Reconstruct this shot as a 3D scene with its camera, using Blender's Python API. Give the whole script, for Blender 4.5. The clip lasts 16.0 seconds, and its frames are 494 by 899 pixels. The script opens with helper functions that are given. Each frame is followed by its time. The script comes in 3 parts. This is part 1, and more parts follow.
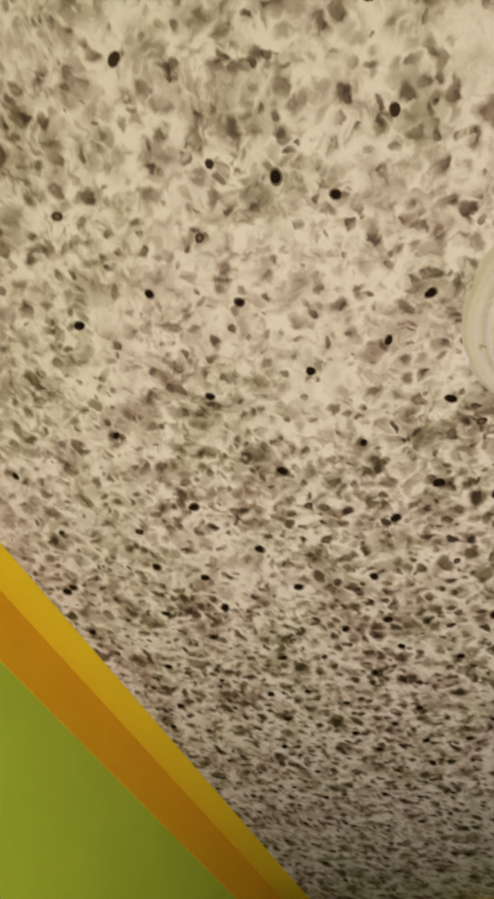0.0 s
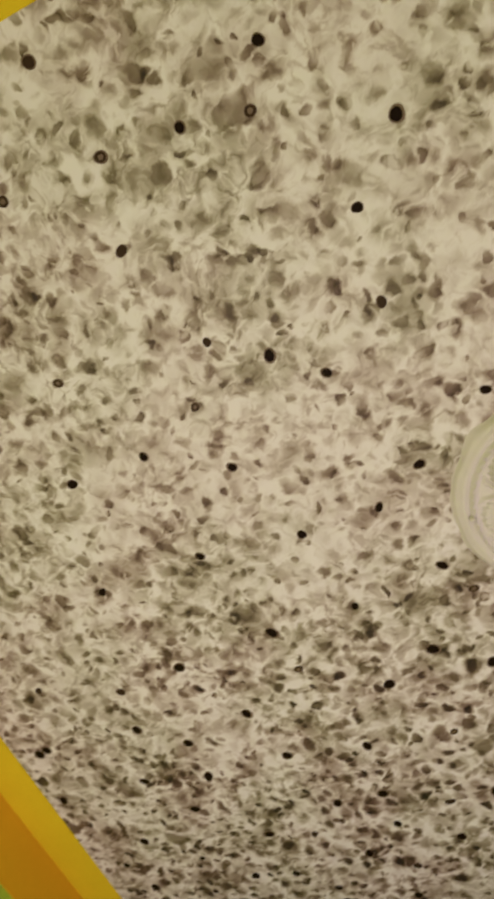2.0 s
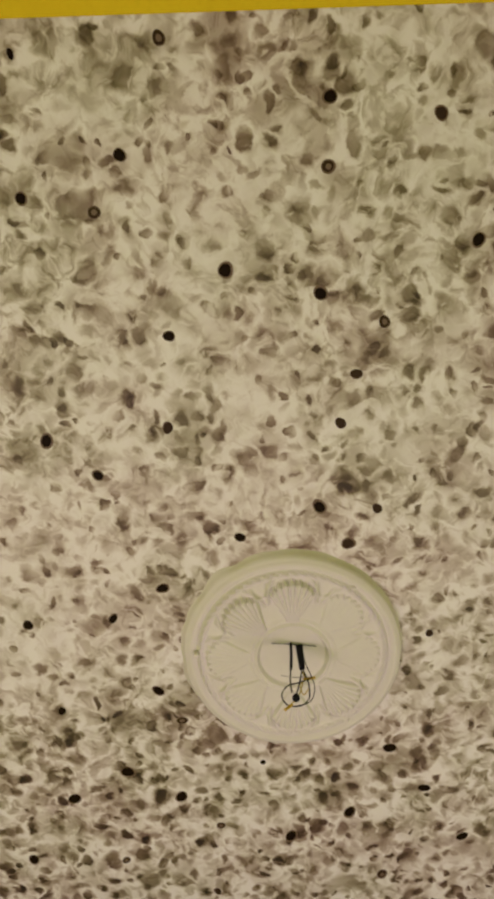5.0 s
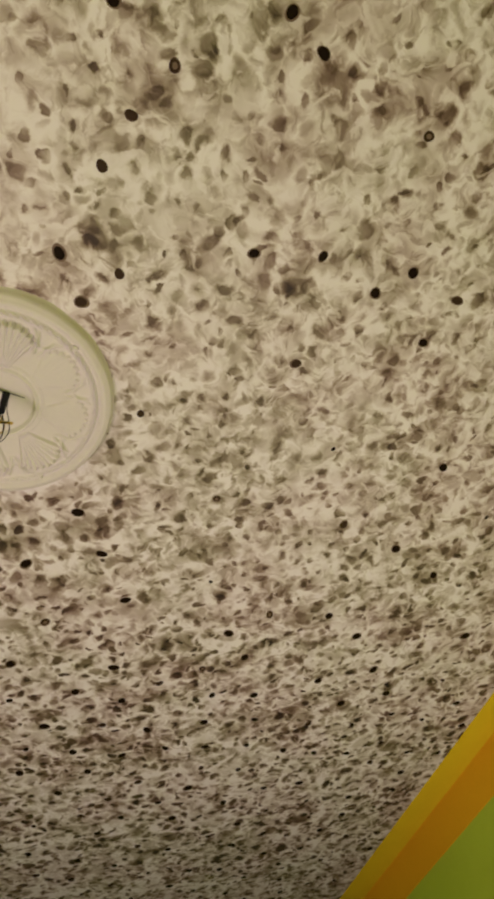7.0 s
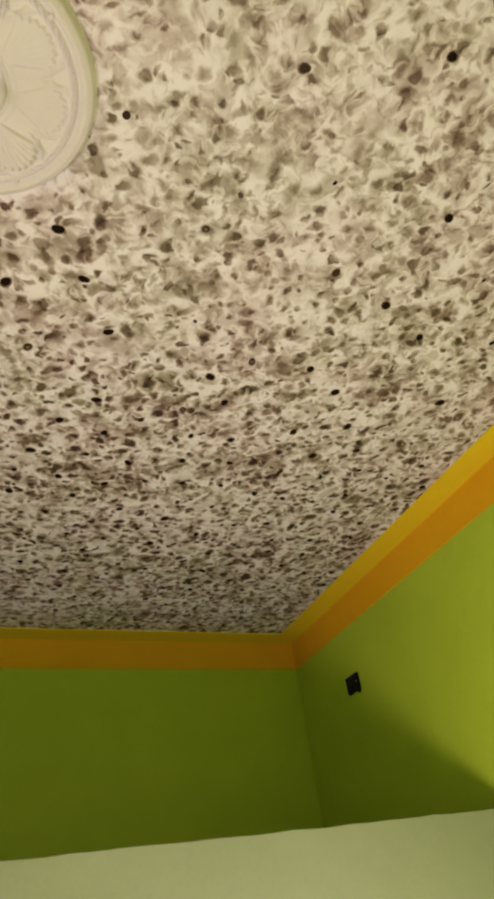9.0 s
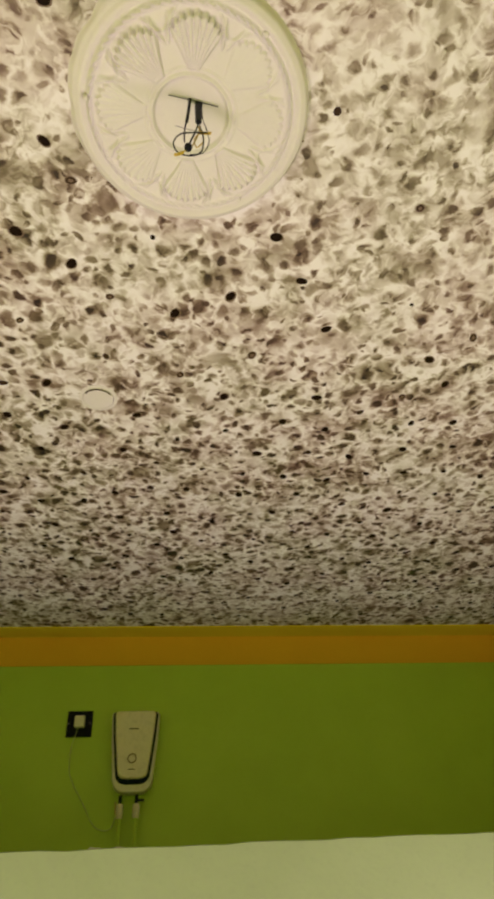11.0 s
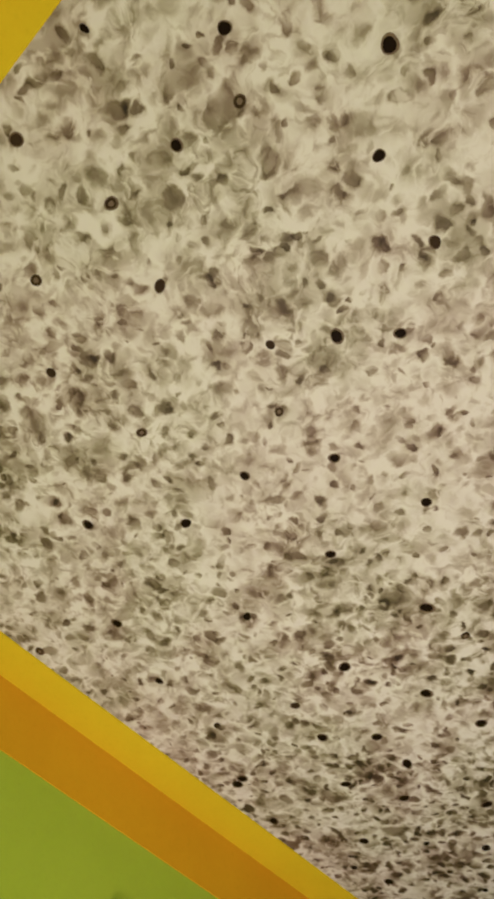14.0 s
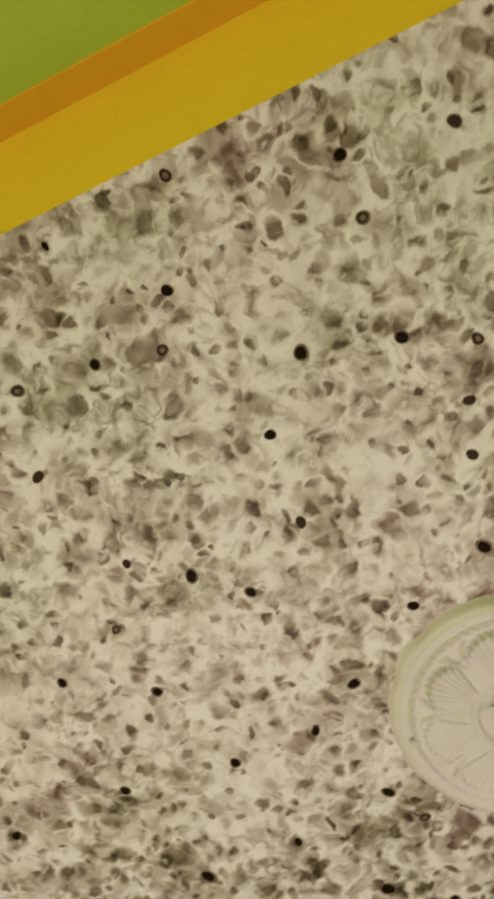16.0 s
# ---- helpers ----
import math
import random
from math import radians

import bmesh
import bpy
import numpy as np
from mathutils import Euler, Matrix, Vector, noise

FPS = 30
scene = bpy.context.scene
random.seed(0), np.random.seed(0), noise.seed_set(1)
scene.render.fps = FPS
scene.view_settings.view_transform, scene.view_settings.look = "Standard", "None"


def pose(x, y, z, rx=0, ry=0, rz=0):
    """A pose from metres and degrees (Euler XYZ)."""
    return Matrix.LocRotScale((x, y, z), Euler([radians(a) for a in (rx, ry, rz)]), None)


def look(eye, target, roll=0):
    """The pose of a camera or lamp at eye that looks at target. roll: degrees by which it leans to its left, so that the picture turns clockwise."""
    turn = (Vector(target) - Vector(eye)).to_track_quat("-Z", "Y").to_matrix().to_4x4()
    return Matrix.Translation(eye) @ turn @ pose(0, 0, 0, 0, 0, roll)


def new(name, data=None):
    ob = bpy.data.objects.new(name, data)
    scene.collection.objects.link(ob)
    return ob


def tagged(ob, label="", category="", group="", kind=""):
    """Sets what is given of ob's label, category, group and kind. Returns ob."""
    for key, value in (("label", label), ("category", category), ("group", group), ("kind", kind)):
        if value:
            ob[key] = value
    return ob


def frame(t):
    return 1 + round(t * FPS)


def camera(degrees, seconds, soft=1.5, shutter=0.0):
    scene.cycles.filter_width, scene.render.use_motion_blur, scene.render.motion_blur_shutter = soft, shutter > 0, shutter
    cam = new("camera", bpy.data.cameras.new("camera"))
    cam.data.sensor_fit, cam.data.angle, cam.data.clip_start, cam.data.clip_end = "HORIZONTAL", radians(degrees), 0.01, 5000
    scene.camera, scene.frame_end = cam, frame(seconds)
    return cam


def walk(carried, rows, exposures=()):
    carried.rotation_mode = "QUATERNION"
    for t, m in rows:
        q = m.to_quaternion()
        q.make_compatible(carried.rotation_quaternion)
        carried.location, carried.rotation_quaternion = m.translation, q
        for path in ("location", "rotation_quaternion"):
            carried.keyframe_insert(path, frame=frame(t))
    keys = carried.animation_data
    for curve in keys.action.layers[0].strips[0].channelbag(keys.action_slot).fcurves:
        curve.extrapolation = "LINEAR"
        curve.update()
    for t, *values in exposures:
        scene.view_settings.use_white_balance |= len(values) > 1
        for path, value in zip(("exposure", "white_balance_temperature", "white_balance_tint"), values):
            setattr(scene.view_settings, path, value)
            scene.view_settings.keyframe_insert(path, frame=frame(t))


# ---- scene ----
cam = camera(41.8, 16.0, soft=3.7, shutter=0.3)
# seconds, eye, target, roll
PATH = [
    (0, (-0.245, -0.847, 1.44), (-0.922, 0.118, 3.056), 12.5),
    (0.5, (-0.25, -0.877, 1.464), (-0.987, -0.118, 3.161), 16.3),
    (1, (-0.242, -0.888, 1.474), (-0.917, -0.156, 3.209), 17.2),
    (1.5, (-0.233, -0.901, 1.474), (-0.869, -0.182, 3.229), 17.1),
    (2, (-0.222, -0.931, 1.491), (-0.757, -0.251, 3.294), 16.4),
    (2.5, (-0.167, -0.969, 1.521), (-0.459, -0.361, 3.404), 12.5),
    (3, (-0.089, -1.018, 1.539), (-0.281, -0.579, 3.48), 17.1),
    (3.2, (-0.077, -1.031, 1.537), (-0.223, -0.621, 3.489), 14.4),
    (5.3, (-0.056, -0.977, 1.537), (-0.005, -0.317, 3.425), -4.4),
    (5.5, (-0.018, -0.96, 1.53), (0.101, -0.274, 3.405), -6.7),
    (6, (0.027, -0.924, 1.514), (0.311, -0.128, 3.327), -10.0),
    (6.5, (0.064, -0.88, 1.482), (0.633, 0.055, 3.156), -15.5),
    (7, (0.073, -0.875, 1.476), (0.735, 0.074, 3.108), -17.8),
    (7.5, (0.077, -0.876, 1.481), (0.749, 0.071, 3.11), -18.0),
    (8, (0.119, -0.861, 1.458), (0.843, 0.242, 2.96), -14.5),
    (8.2, (0.129, -0.836, 1.442), (0.913, 0.357, 2.843), -13.1),
    (10.3, (0.055, -0.766, 1.387), (0.65, 0.765, 2.528), -4.1),
    (10.5, (0.026, -0.762, 1.384), (0.506, 0.753, 2.599), -4.1),
    (11, (-0.009, -0.746, 1.388), (0.254, 0.809, 2.618), -3.0),
    (11.5, (-0.025, -0.75, 1.391), (0.18, 0.818, 2.616), -1.9),
    (12, (-0.071, -0.755, 1.387), (-0.002, 0.816, 2.624), -1.4),
    (12.5, (-0.158, -0.788, 1.42), (-0.364, 0.682, 2.76), 1.3),
    (13, (-0.249, -0.855, 1.467), (-0.768, 0.325, 2.996), 4.8),
    (13.5, (-0.247, -0.929, 1.525), (-1.013, -0.147, 3.199), 8.7),
    (14, (-0.243, -0.956, 1.538), (-1.01, -0.389, 3.296), 11.8),
    (14.5, (-0.234, -0.953, 1.543), (-1.044, -0.474, 3.307), 15.2),
    (15, (-0.227, -0.99, 1.538), (-0.866, -0.575, 3.387), 16.2),
    (15.5, (-0.14, -1.007, 1.567), (-0.59, -0.636, 3.48), 17.6),
    (16, (-0.082, -1.033, 1.584), (-0.381, -0.686, 3.531), 17.2),
]
walk(cam, [(t, look(eye, target, roll)) for t, eye, target, roll in PATH], exposures=[
    (0, -0.10, 6300, 59), (1.5, -0.14, 6300, 57), (2.0, -0.24, 6300, 57), (3.0, -0.30, 6300, 57), (5.5, -0.38, 6450, 58), (7.5, -0.26, 6500, 59), (8.2, -0.12, 6500, 58),
    (10.5, 0.12, 6500, 54), (12.0, 0.18, 6400, 55), (12.5, 0.20, 6250, 56), (13, 0.18, 6250, 56), (13.5, -0.12, 6250, 56), (14.5, -0.16, 6250, 55),
    (16, -0.24, 6250, 55)])

# ---- light: two lamps low in the room, behind the low wall's top line ----
world = bpy.data.worlds.new("world")
scene.world = world
world.use_nodes = True
world.node_tree.nodes["Background"].inputs[0].default_value = (0.9, 0.95, 1.0, 1)
world.node_tree.nodes["Background"].inputs[1].default_value = 0.02


def lamp(name, place, power, radius, colour):
    data = bpy.data.lights.new(name, "POINT")
    data.energy, data.shadow_soft_size, data.color = power, radius, colour
    ob = new(name, data)
    ob.matrix_world = pose(*place)
    return ob


WARM = (1.0, 0.94, 0.86)
lamp("room_lamp_east", (1.12, 0.26, 0.88), 35, 0.16, WARM)
lamp("room_lamp_west", (-1.02, -0.18, 0.54), 56, 0.22, WARM)

# ---- plan, in metres ----
CEIL = 2.80
BORDER = 0.14
# corners of the speckled field of the ceiling, and of the walls outside it
FIELD = [(-1.705, -1.365), (1.803, -1.365), (2.022, 2.508), (-1.676, 2.694)]
ROOM = [(-1.845, -1.505), (1.935, -1.505), (2.170, 2.652), (-1.816, 2.834)]
BAND = [0.125, 0.165, 0.162, 0.185]   # heights of the orange band: south, east, north, west


# ---- materials ----
def material(name):
    m = bpy.data.materials.new(name)
    m.use_nodes = True
    return m, m.node_tree, m.node_tree.nodes["Principled BSDF"]


class Graph:
    """Short hand for wiring nodes."""

    def __init__(self, tree):
        self.tree = tree

    def node(self, kind, **sets):
        n = self.tree.nodes.new(kind)
        for key, value in sets.items():
            setattr(n, key, value)
        return n

    def put(self, socket, value):
        if isinstance(value, bpy.types.NodeSocket):
            self.tree.links.new(value, socket)
        else:
            socket.default_value = value

    def math(self, op, a, b=0.0, clamp=False):
        n = self.node("ShaderNodeMath", operation=op, use_clamp=clamp)
        self.put(n.inputs[0], a)
        self.put(n.inputs[1], b)
        return n.outputs[0]

    def vec(self, op, a, b=(0, 0, 0)):
        n = self.node("ShaderNodeVectorMath", operation=op)
        self.put(n.inputs[0], a)
        self.put(n.inputs[1], b)
        return n.outputs[1] if op in ("LENGTH", "DISTANCE") else n.outputs[0]

    def step(self, value, low, high, top=1.0):
        n = self.node("ShaderNodeMapRange", interpolation_type="SMOOTHSTEP")
        self.put(n.inputs["Value"], value)
        self.put(n.inputs["From Min"], low)
        self.put(n.inputs["From Max"], high)
        self.put(n.inputs["To Max"], top)
        return n.outputs[0]

    def mix(self, factor, a, b, blend="MIX"):
        n = self.node("ShaderNodeMix", data_type="RGBA", blend_type=blend)
        self.put(n.inputs[0], factor)
        self.put(n.inputs[6], a)
        self.put(n.inputs[7], b)
        return n.outputs[2]

    def noise(self, where, scale, detail=3.0, rough=0.55, warp=0.0):
        n = self.node("ShaderNodeTexNoise")
        self.put(n.inputs["Vector"], where)
        n.inputs["Scale"].default_value, n.inputs["Detail"].default_value = scale, detail
        n.inputs["Roughness"].default_value, n.inputs["Distortion"].default_value = rough, warp
        return n.outputs

    def place(self):
        return self.node("ShaderNodeTexCoord").outputs["Object"]

    def bump(self, height, strength, distance):
        n = self.node("ShaderNodeBump")
        n.inputs["Strength"].default_value, n.inputs["Distance"].default_value = strength, distance
        self.put(n.inputs["Height"], height)
        return n.outputs[0]


def paint(name, colour, other, rough=0.6, grain=0.12, size=3.0, sheen=0.2):
    """Emulsion paint: two near tones in soft patches, roller grain and faint dirt."""
    m, tree, skin = material(name)
    g = Graph(tree)
    at = g.place()
    patch = g.noise(at, size, 4, 0.6, 0.3)[0]
    fine = g.noise(at, 90, 3)[0]
    c = g.mix(g.step(patch, 0.3, 0.7), (*colour, 1), (*other, 1))
    c = g.mix(g.math("MULTIPLY", g.step(fine, 0.5, 0.8), grain), c, (colour[0] * 0.6, colour[1] * 0.6, colour[2] * 0.6, 1))
    g.put(skin.inputs["Base Color"], c)
    g.put(skin.inputs["Roughness"], g.math("ADD", g.math("MULTIPLY", patch, 0.2), rough - 0.1))
    skin.inputs["Specular IOR Level"].default_value = sheen
    g.put(skin.inputs["Normal"], g.bump(g.math("ADD", fine, g.noise(at, 22, 2)[0]), 0.12, 0.004))
    return m


def plain(name, colour, rough=0.4, metal=0.0, wear=0.15, size=40.0):
    m, tree, skin = material(name)
    g = Graph(tree)
    at = g.place()
    n = g.noise(at, size, 4)[0]
    dark = tuple(c * 0.7 for c in colour)
    g.put(skin.inputs["Base Color"], g.mix(g.math("MULTIPLY", g.step(n, 0.45, 0.75), wear * 3), (*colour, 1), (*dark, 1)))
    g.put(skin.inputs["Roughness"], g.math("ADD", g.math("MULTIPLY", n, 0.2), rough - 0.1))
    skin.inputs["Metallic"].default_value = metal
    skin.inputs["Specular IOR Level"].default_value = 0.05 if max(colour) < 0.02 else 0.5
    return m


def dabs(g, at, scale, offset, small, large, long, share):
    """Scattered dabs of thin paint, each turned, sized, softened and dragged to one side at random: how thick the paint lies."""
    v = g.node("ShaderNodeTexVoronoi", voronoi_dimensions="2D")
    moved = g.vec("ADD", at, offset)
    g.put(v.inputs["Vector"], moved)
    v.inputs["Scale"].default_value, v.inputs["Randomness"].default_value = scale, 0.95
    rgb = g.node("ShaderNodeSeparateColor")
    g.put(rgb.inputs[0], v.outputs["Color"])
    a, b, c = rgb.outputs
    flat = g.vec("MULTIPLY", g.vec("SUBTRACT", moved, v.outputs["Position"]), (1, 1, 0))
    turn = g.node("ShaderNodeVectorRotate", rotation_type="Z_AXIS")
    g.put(turn.inputs["Vector"], flat)
    g.put(turn.inputs["Angle"], g.math("MULTIPLY", g.math("FRACT", g.math("MULTIPLY", a, 7.31)), 6.283))
    squeeze = g.node("ShaderNodeCombineXYZ")
    g.put(squeeze.inputs[0], g.math("ADD", 1.0, g.math("MULTIPLY", g.math("FRACT", g.math("MULTIPLY", b, 5.7)), long)))
    squeeze.inputs[1].default_value = 1.0
    local = g.vec("MULTIPLY", turn.outputs[0], squeeze.outputs[0])
    radius = g.math("ADD", small, g.math("MULTIPLY", a, large - small))
    q = g.math("DIVIDE", g.vec("LENGTH", local), radius)
    border = g.node("ShaderNodeTexVoronoi", voronoi_dimensions="2D", feature="DISTANCE_TO_EDGE")
    g.put(border.inputs["Vector"], moved)
    border.inputs["Scale"].default_value, border.inputs["Randomness"].default_value = scale, 0.95
    there = g.math("MULTIPLY", g.math("LESS_THAN", b, share), g.step(border.outputs["Distance"], 0.0, 0.14))
    soft = g.math("ADD", 0.38, g.math("MULTIPLY", g.math("FRACT", g.math("MULTIPLY", c, 9.13)), 0.58))
    cover = g.math("SUBTRACT", 1.0, g.step(q, g.math("SUBTRACT", 1.0, soft), g.math("ADD", 1.0, soft)))
    # the paint gathers towards one side
    side = g.node("ShaderNodeSeparateXYZ")
    g.put(side.inputs[0], local)
    lean = g.step(g.math("DIVIDE", side.outputs[1], radius), -1.0, 0.9)
    pull = g.math("FRACT", g.math("MULTIPLY", a, 13.7))
    body = g.math("MULTIPLY", cover, g.math("ADD", g.math("SUBTRACT", 1.05, pull), g.math("MULTIPLY", pull, lean)))
    ring = g.math("MULTIPLY", g.step(q, 0.50, 0.86), g.math("SUBTRACT", 1.0, g.step(q, 0.86, 1.15)))
    rim = g.math("MULTIPLY", g.math("MULTIPLY", ring, g.math("ADD", 0.25, lean)), g.step(c, 0.45, 1.0))
    weight = g.math("ADD", 0.25, g.math("POWER", c, 2.5))
    return g.math("MULTIPLY", there, g.math("ADD", g.math("MULTIPLY", body, weight), g.math("MULTIPLY", rim, 0.40)))


def speckled():
    """White ceiling dabbed all over with thinned brown-grey paint that stains it the deeper the thicker it lies."""
    m, tree, skin = material("speckled_ceiling_paint")
    g = Graph(tree)
    raw = g.vec("MULTIPLY", g.place(), (1, 1, 0))
    wob = g.vec("MULTIPLY", g.vec("SUBTRACT", g.noise(raw, 34, 3)[1], (0.5, 0.5, 0.5)), (0.026, 0.026, 0))
    drift = g.vec("MULTIPLY", g.vec("SUBTRACT", g.noise(raw, 9, 2)[1], (0.5, 0.5, 0.5)), (0.05, 0.05, 0))
    at = g.vec("ADD", g.vec("ADD", raw, wob), drift)
    wide = g.noise(raw, 2.6, 3, 0.6, 0.5)[0]
    tint = g.noise(g.vec("ADD", raw, (9, 4, 0)), 3.2, 3)[0]
    # a ramp that makes the dabs darker towards the heater's end of the room
    along = g.node("ShaderNodeSeparateXYZ")
    g.put(along.inputs[0], raw)
    heater_end = g.step(g.math("ADD", along.outputs[1], g.math("MULTIPLY", wide, 1.2)), 0.25, 1.7)
    some = g.math("ADD", 0.35, g.math("MULTIPLY", g.step(wide, 0.34, 0.66), 0.75))
    mid = g.noise(at, 11, 3, 0.55, 0.6)[0]
    smear = g.noise(g.vec("ADD", at, (7, 3, 0)), 26, 3, 0.55, 1.2)[0]
    wash = g.math("ADD", g.math("MULTIPLY", g.step(mid, 0.42, 0.70), WASH), g.math("MULTIPLY", g.step(smear, 0.46, 0.72), WASH))
    thick = g.math("MULTIPLY", wash, some)
    force = g.math("ADD", 1.0, g.math("MULTIPLY", heater_end, 0.95))
    for scale, offset, least, most, long, share, power in (
        (8, (3.1, 7.7, 0), 0.022, 0.048, 0.8, 0.70, 0.55),
        (12, (47.5, 3.7, 0), 0.012, 0.026, 0.8, 0.75, 0.95),
        (16, (11.3, 2.9, 0), 0.010, 0.021, 0.9, 0.80, 1.15),
        (20, (23.9, 13.3, 0), 0.008, 0.017, 0.7, 0.75, 1.30),
        (26, (5.7, 19.1, 0), 0.006, 0.013, 1.1, 0.70, 1.25),
    ):
        lay = dabs(g, at, scale, offset, least, most, long, share)
        thick = g.math("ADD", thick, g.math("MULTIPLY", lay, g.math("MULTIPLY", force, power * DAB)))
    # one more layer of dabs, stronger towards the heater's end
    lay = dabs(g, at, 13, (61.3, 27.1, 0), 0.010, 0.022, 1.2, 0.85)
    thick = g.math("ADD", thick, g.math("MULTIPLY", g.math("MULTIPLY", lay, heater_end), 1.3 * DAB))
    # pale brush strokes wiped over the top
    streak = g.noise(g.vec("ADD", at, (41, 17, 0)), 15, 3, 0.55, 1.6)[0]
    thick = g.math("MULTIPLY", thick, g.math("SUBTRACT", 1.0, g.math("MULTIPLY", g.step(streak, 0.51, 0.66), 0.75)))
    white = g.mix(g.step(tint, 0.35, 0.65), (0.812, 0.810, 0.770, 1), (0.822, 0.800, 0.772, 1))
    stain = g.mix(g.step(tint, 0.38, 0.62), (0.500, 0.455, 0.358, 1), (0.522, 0.440, 0.380, 1))
    split = g.node("ShaderNodeSeparateColor")
    g.put(split.inputs[0], stain)
    deep = g.node("ShaderNodeCombineColor")
    for k in range(3):
        g.put(deep.inputs[k], g.math("POWER", split.outputs[k], thick))
    g.put(skin.inputs["Base Color"], g.mix(1.0, white, deep.outputs[0], "MULTIPLY"))
    skin.inputs["Roughness"].default_value = 0.62
    g.put(skin.inputs["Normal"], g.bump(g.noise(raw, 60, 3)[0], 0.15, 0.003))
    return m


WASH, DAB = 1.04, 1.50
SPECKLED = speckled()
SPOT = plain("black_paint_spots", (0.013, 0.007, 0.003), 0.6, wear=0.05)
BROWN = plain("dark_brown_paint_spots", (0.050, 0.030, 0.017), 0.6, wear=0.2, size=120.0)
BROWN.node_tree.nodes["Principled BSDF"].inputs["Specular IOR Level"].default_value = 0.05
THIN = plain("thin_brown_paint", (0.17, 0.11, 0.06), 0.6, wear=0.3, size=160.0)
GREEN = paint("green_wall_paint", (0.420, 0.622, 0.026), (0.392, 0.584, 0.021), 0.55, sheen=0.35)
PALEGREEN = paint("pale_green_paint", (0.262, 0.335, 0.165), (0.243, 0.312, 0.150))
YELLOW = paint("yellow_border_paint", (0.80, 0.605, 0.0), (0.77, 0.58, 0.0), 0.7, sheen=0.0)
ORANGE = paint("orange_band_paint", (0.84, 0.445, 0.0), (0.81, 0.42, 0.0), 0.7, sheen=0.0)
PLASTER = paint("cream_plaster", (0.715, 0.700, 0.635), (0.69, 0.67, 0.60), 0.6, 0.08, 9.0)
FLOORING = paint("pale_floor_tile", (0.55, 0.52, 0.46), (0.48, 0.45, 0.40), 0.35)
BLACK = plain("black_plastic", (0.012, 0.013, 0.018), 0.35)
NAVY = plain("navy_plastic", (0.007, 0.011, 0.042), 0.35)
TEAL = plain("dark_teal_plastic", (0.003, 0.012, 0.016), 0.35)
BRONZE = plain("brown_bronze_plastic", (0.16, 0.10, 0.045), 0.4)
WHITE = plain("white_plastic", (0.72, 0.70, 0.62), 0.3)
CREAM = plain("cream_plastic", (0.76, 0.70, 0.57), 0.3)
BRASS = plain("brass", (0.42, 0.30, 0.12), 0.35, 0.9)
STEEL = plain("dull_steel", (0.35, 0.34, 0.32), 0.4, 0.9)
CORD = plain("painted_cord", (0.50, 0.60, 0.20), 0.5)
YELLOWWIRE = plain("yellow_wire", (0.55, 0.36, 0.01), 0.4)


# ---- mesh helpers ----
def mesh_of(name, bm, mat, smooth=False):
    bmesh.ops.recalc_face_normals(bm, faces=bm.faces)
    data = bpy.data.meshes.new(name)
    bm.to_mesh(data)
    bm.free()
    data.materials.append(mat)
    if smooth:
        for p in data.polygons:
            p.use_smooth = True
    return data


def part(name, bm, mat, parent=None, label="", smooth=False):
    ob = new(name, mesh_of(name, bm, mat, smooth))
    ob.parent = parent
    return tagged(ob, label)


def thing(name, m, label, category, kind="", group=""):
    ob = new(name)
    ob.matrix_world = m
    return tagged(ob, label, category, group, kind)


def prism(outline, z0, z1):
    """A solid with the given outline in x and y."""
    bm = bmesh.new()
    low = [bm.verts.new((x, y, z0)) for x, y in outline]
    top = [bm.verts.new((x, y, z1)) for x, y in outline]
    bm.faces.new(low)
    bm.faces.new(top)
    n = len(outline)
    for i in range(n):
        bm.faces.new((low[i], low[(i + 1) % n], top[(i + 1) % n], top[i]))
    return bm


def box(size, centre=(0, 0, 0), bevel=0.0, segments=2, taper=1.0):
    """A box; taper narrows its lower end."""
    bm = bmesh.new()
    bmesh.ops.create_cube(bm, size=1, matrix=Matrix.Diagonal((*size, 1)))
    for v in bm.verts:
        if v.co.z < 0:
            v.co.x *= taper
    if bevel:
        bmesh.ops.bevel(bm, geom=list(bm.edges), offset=bevel, segments=segments, affect="EDGES", profile=0.5)
    bmesh.ops.translate(bm, verts=bm.verts, vec=centre)
    return bm


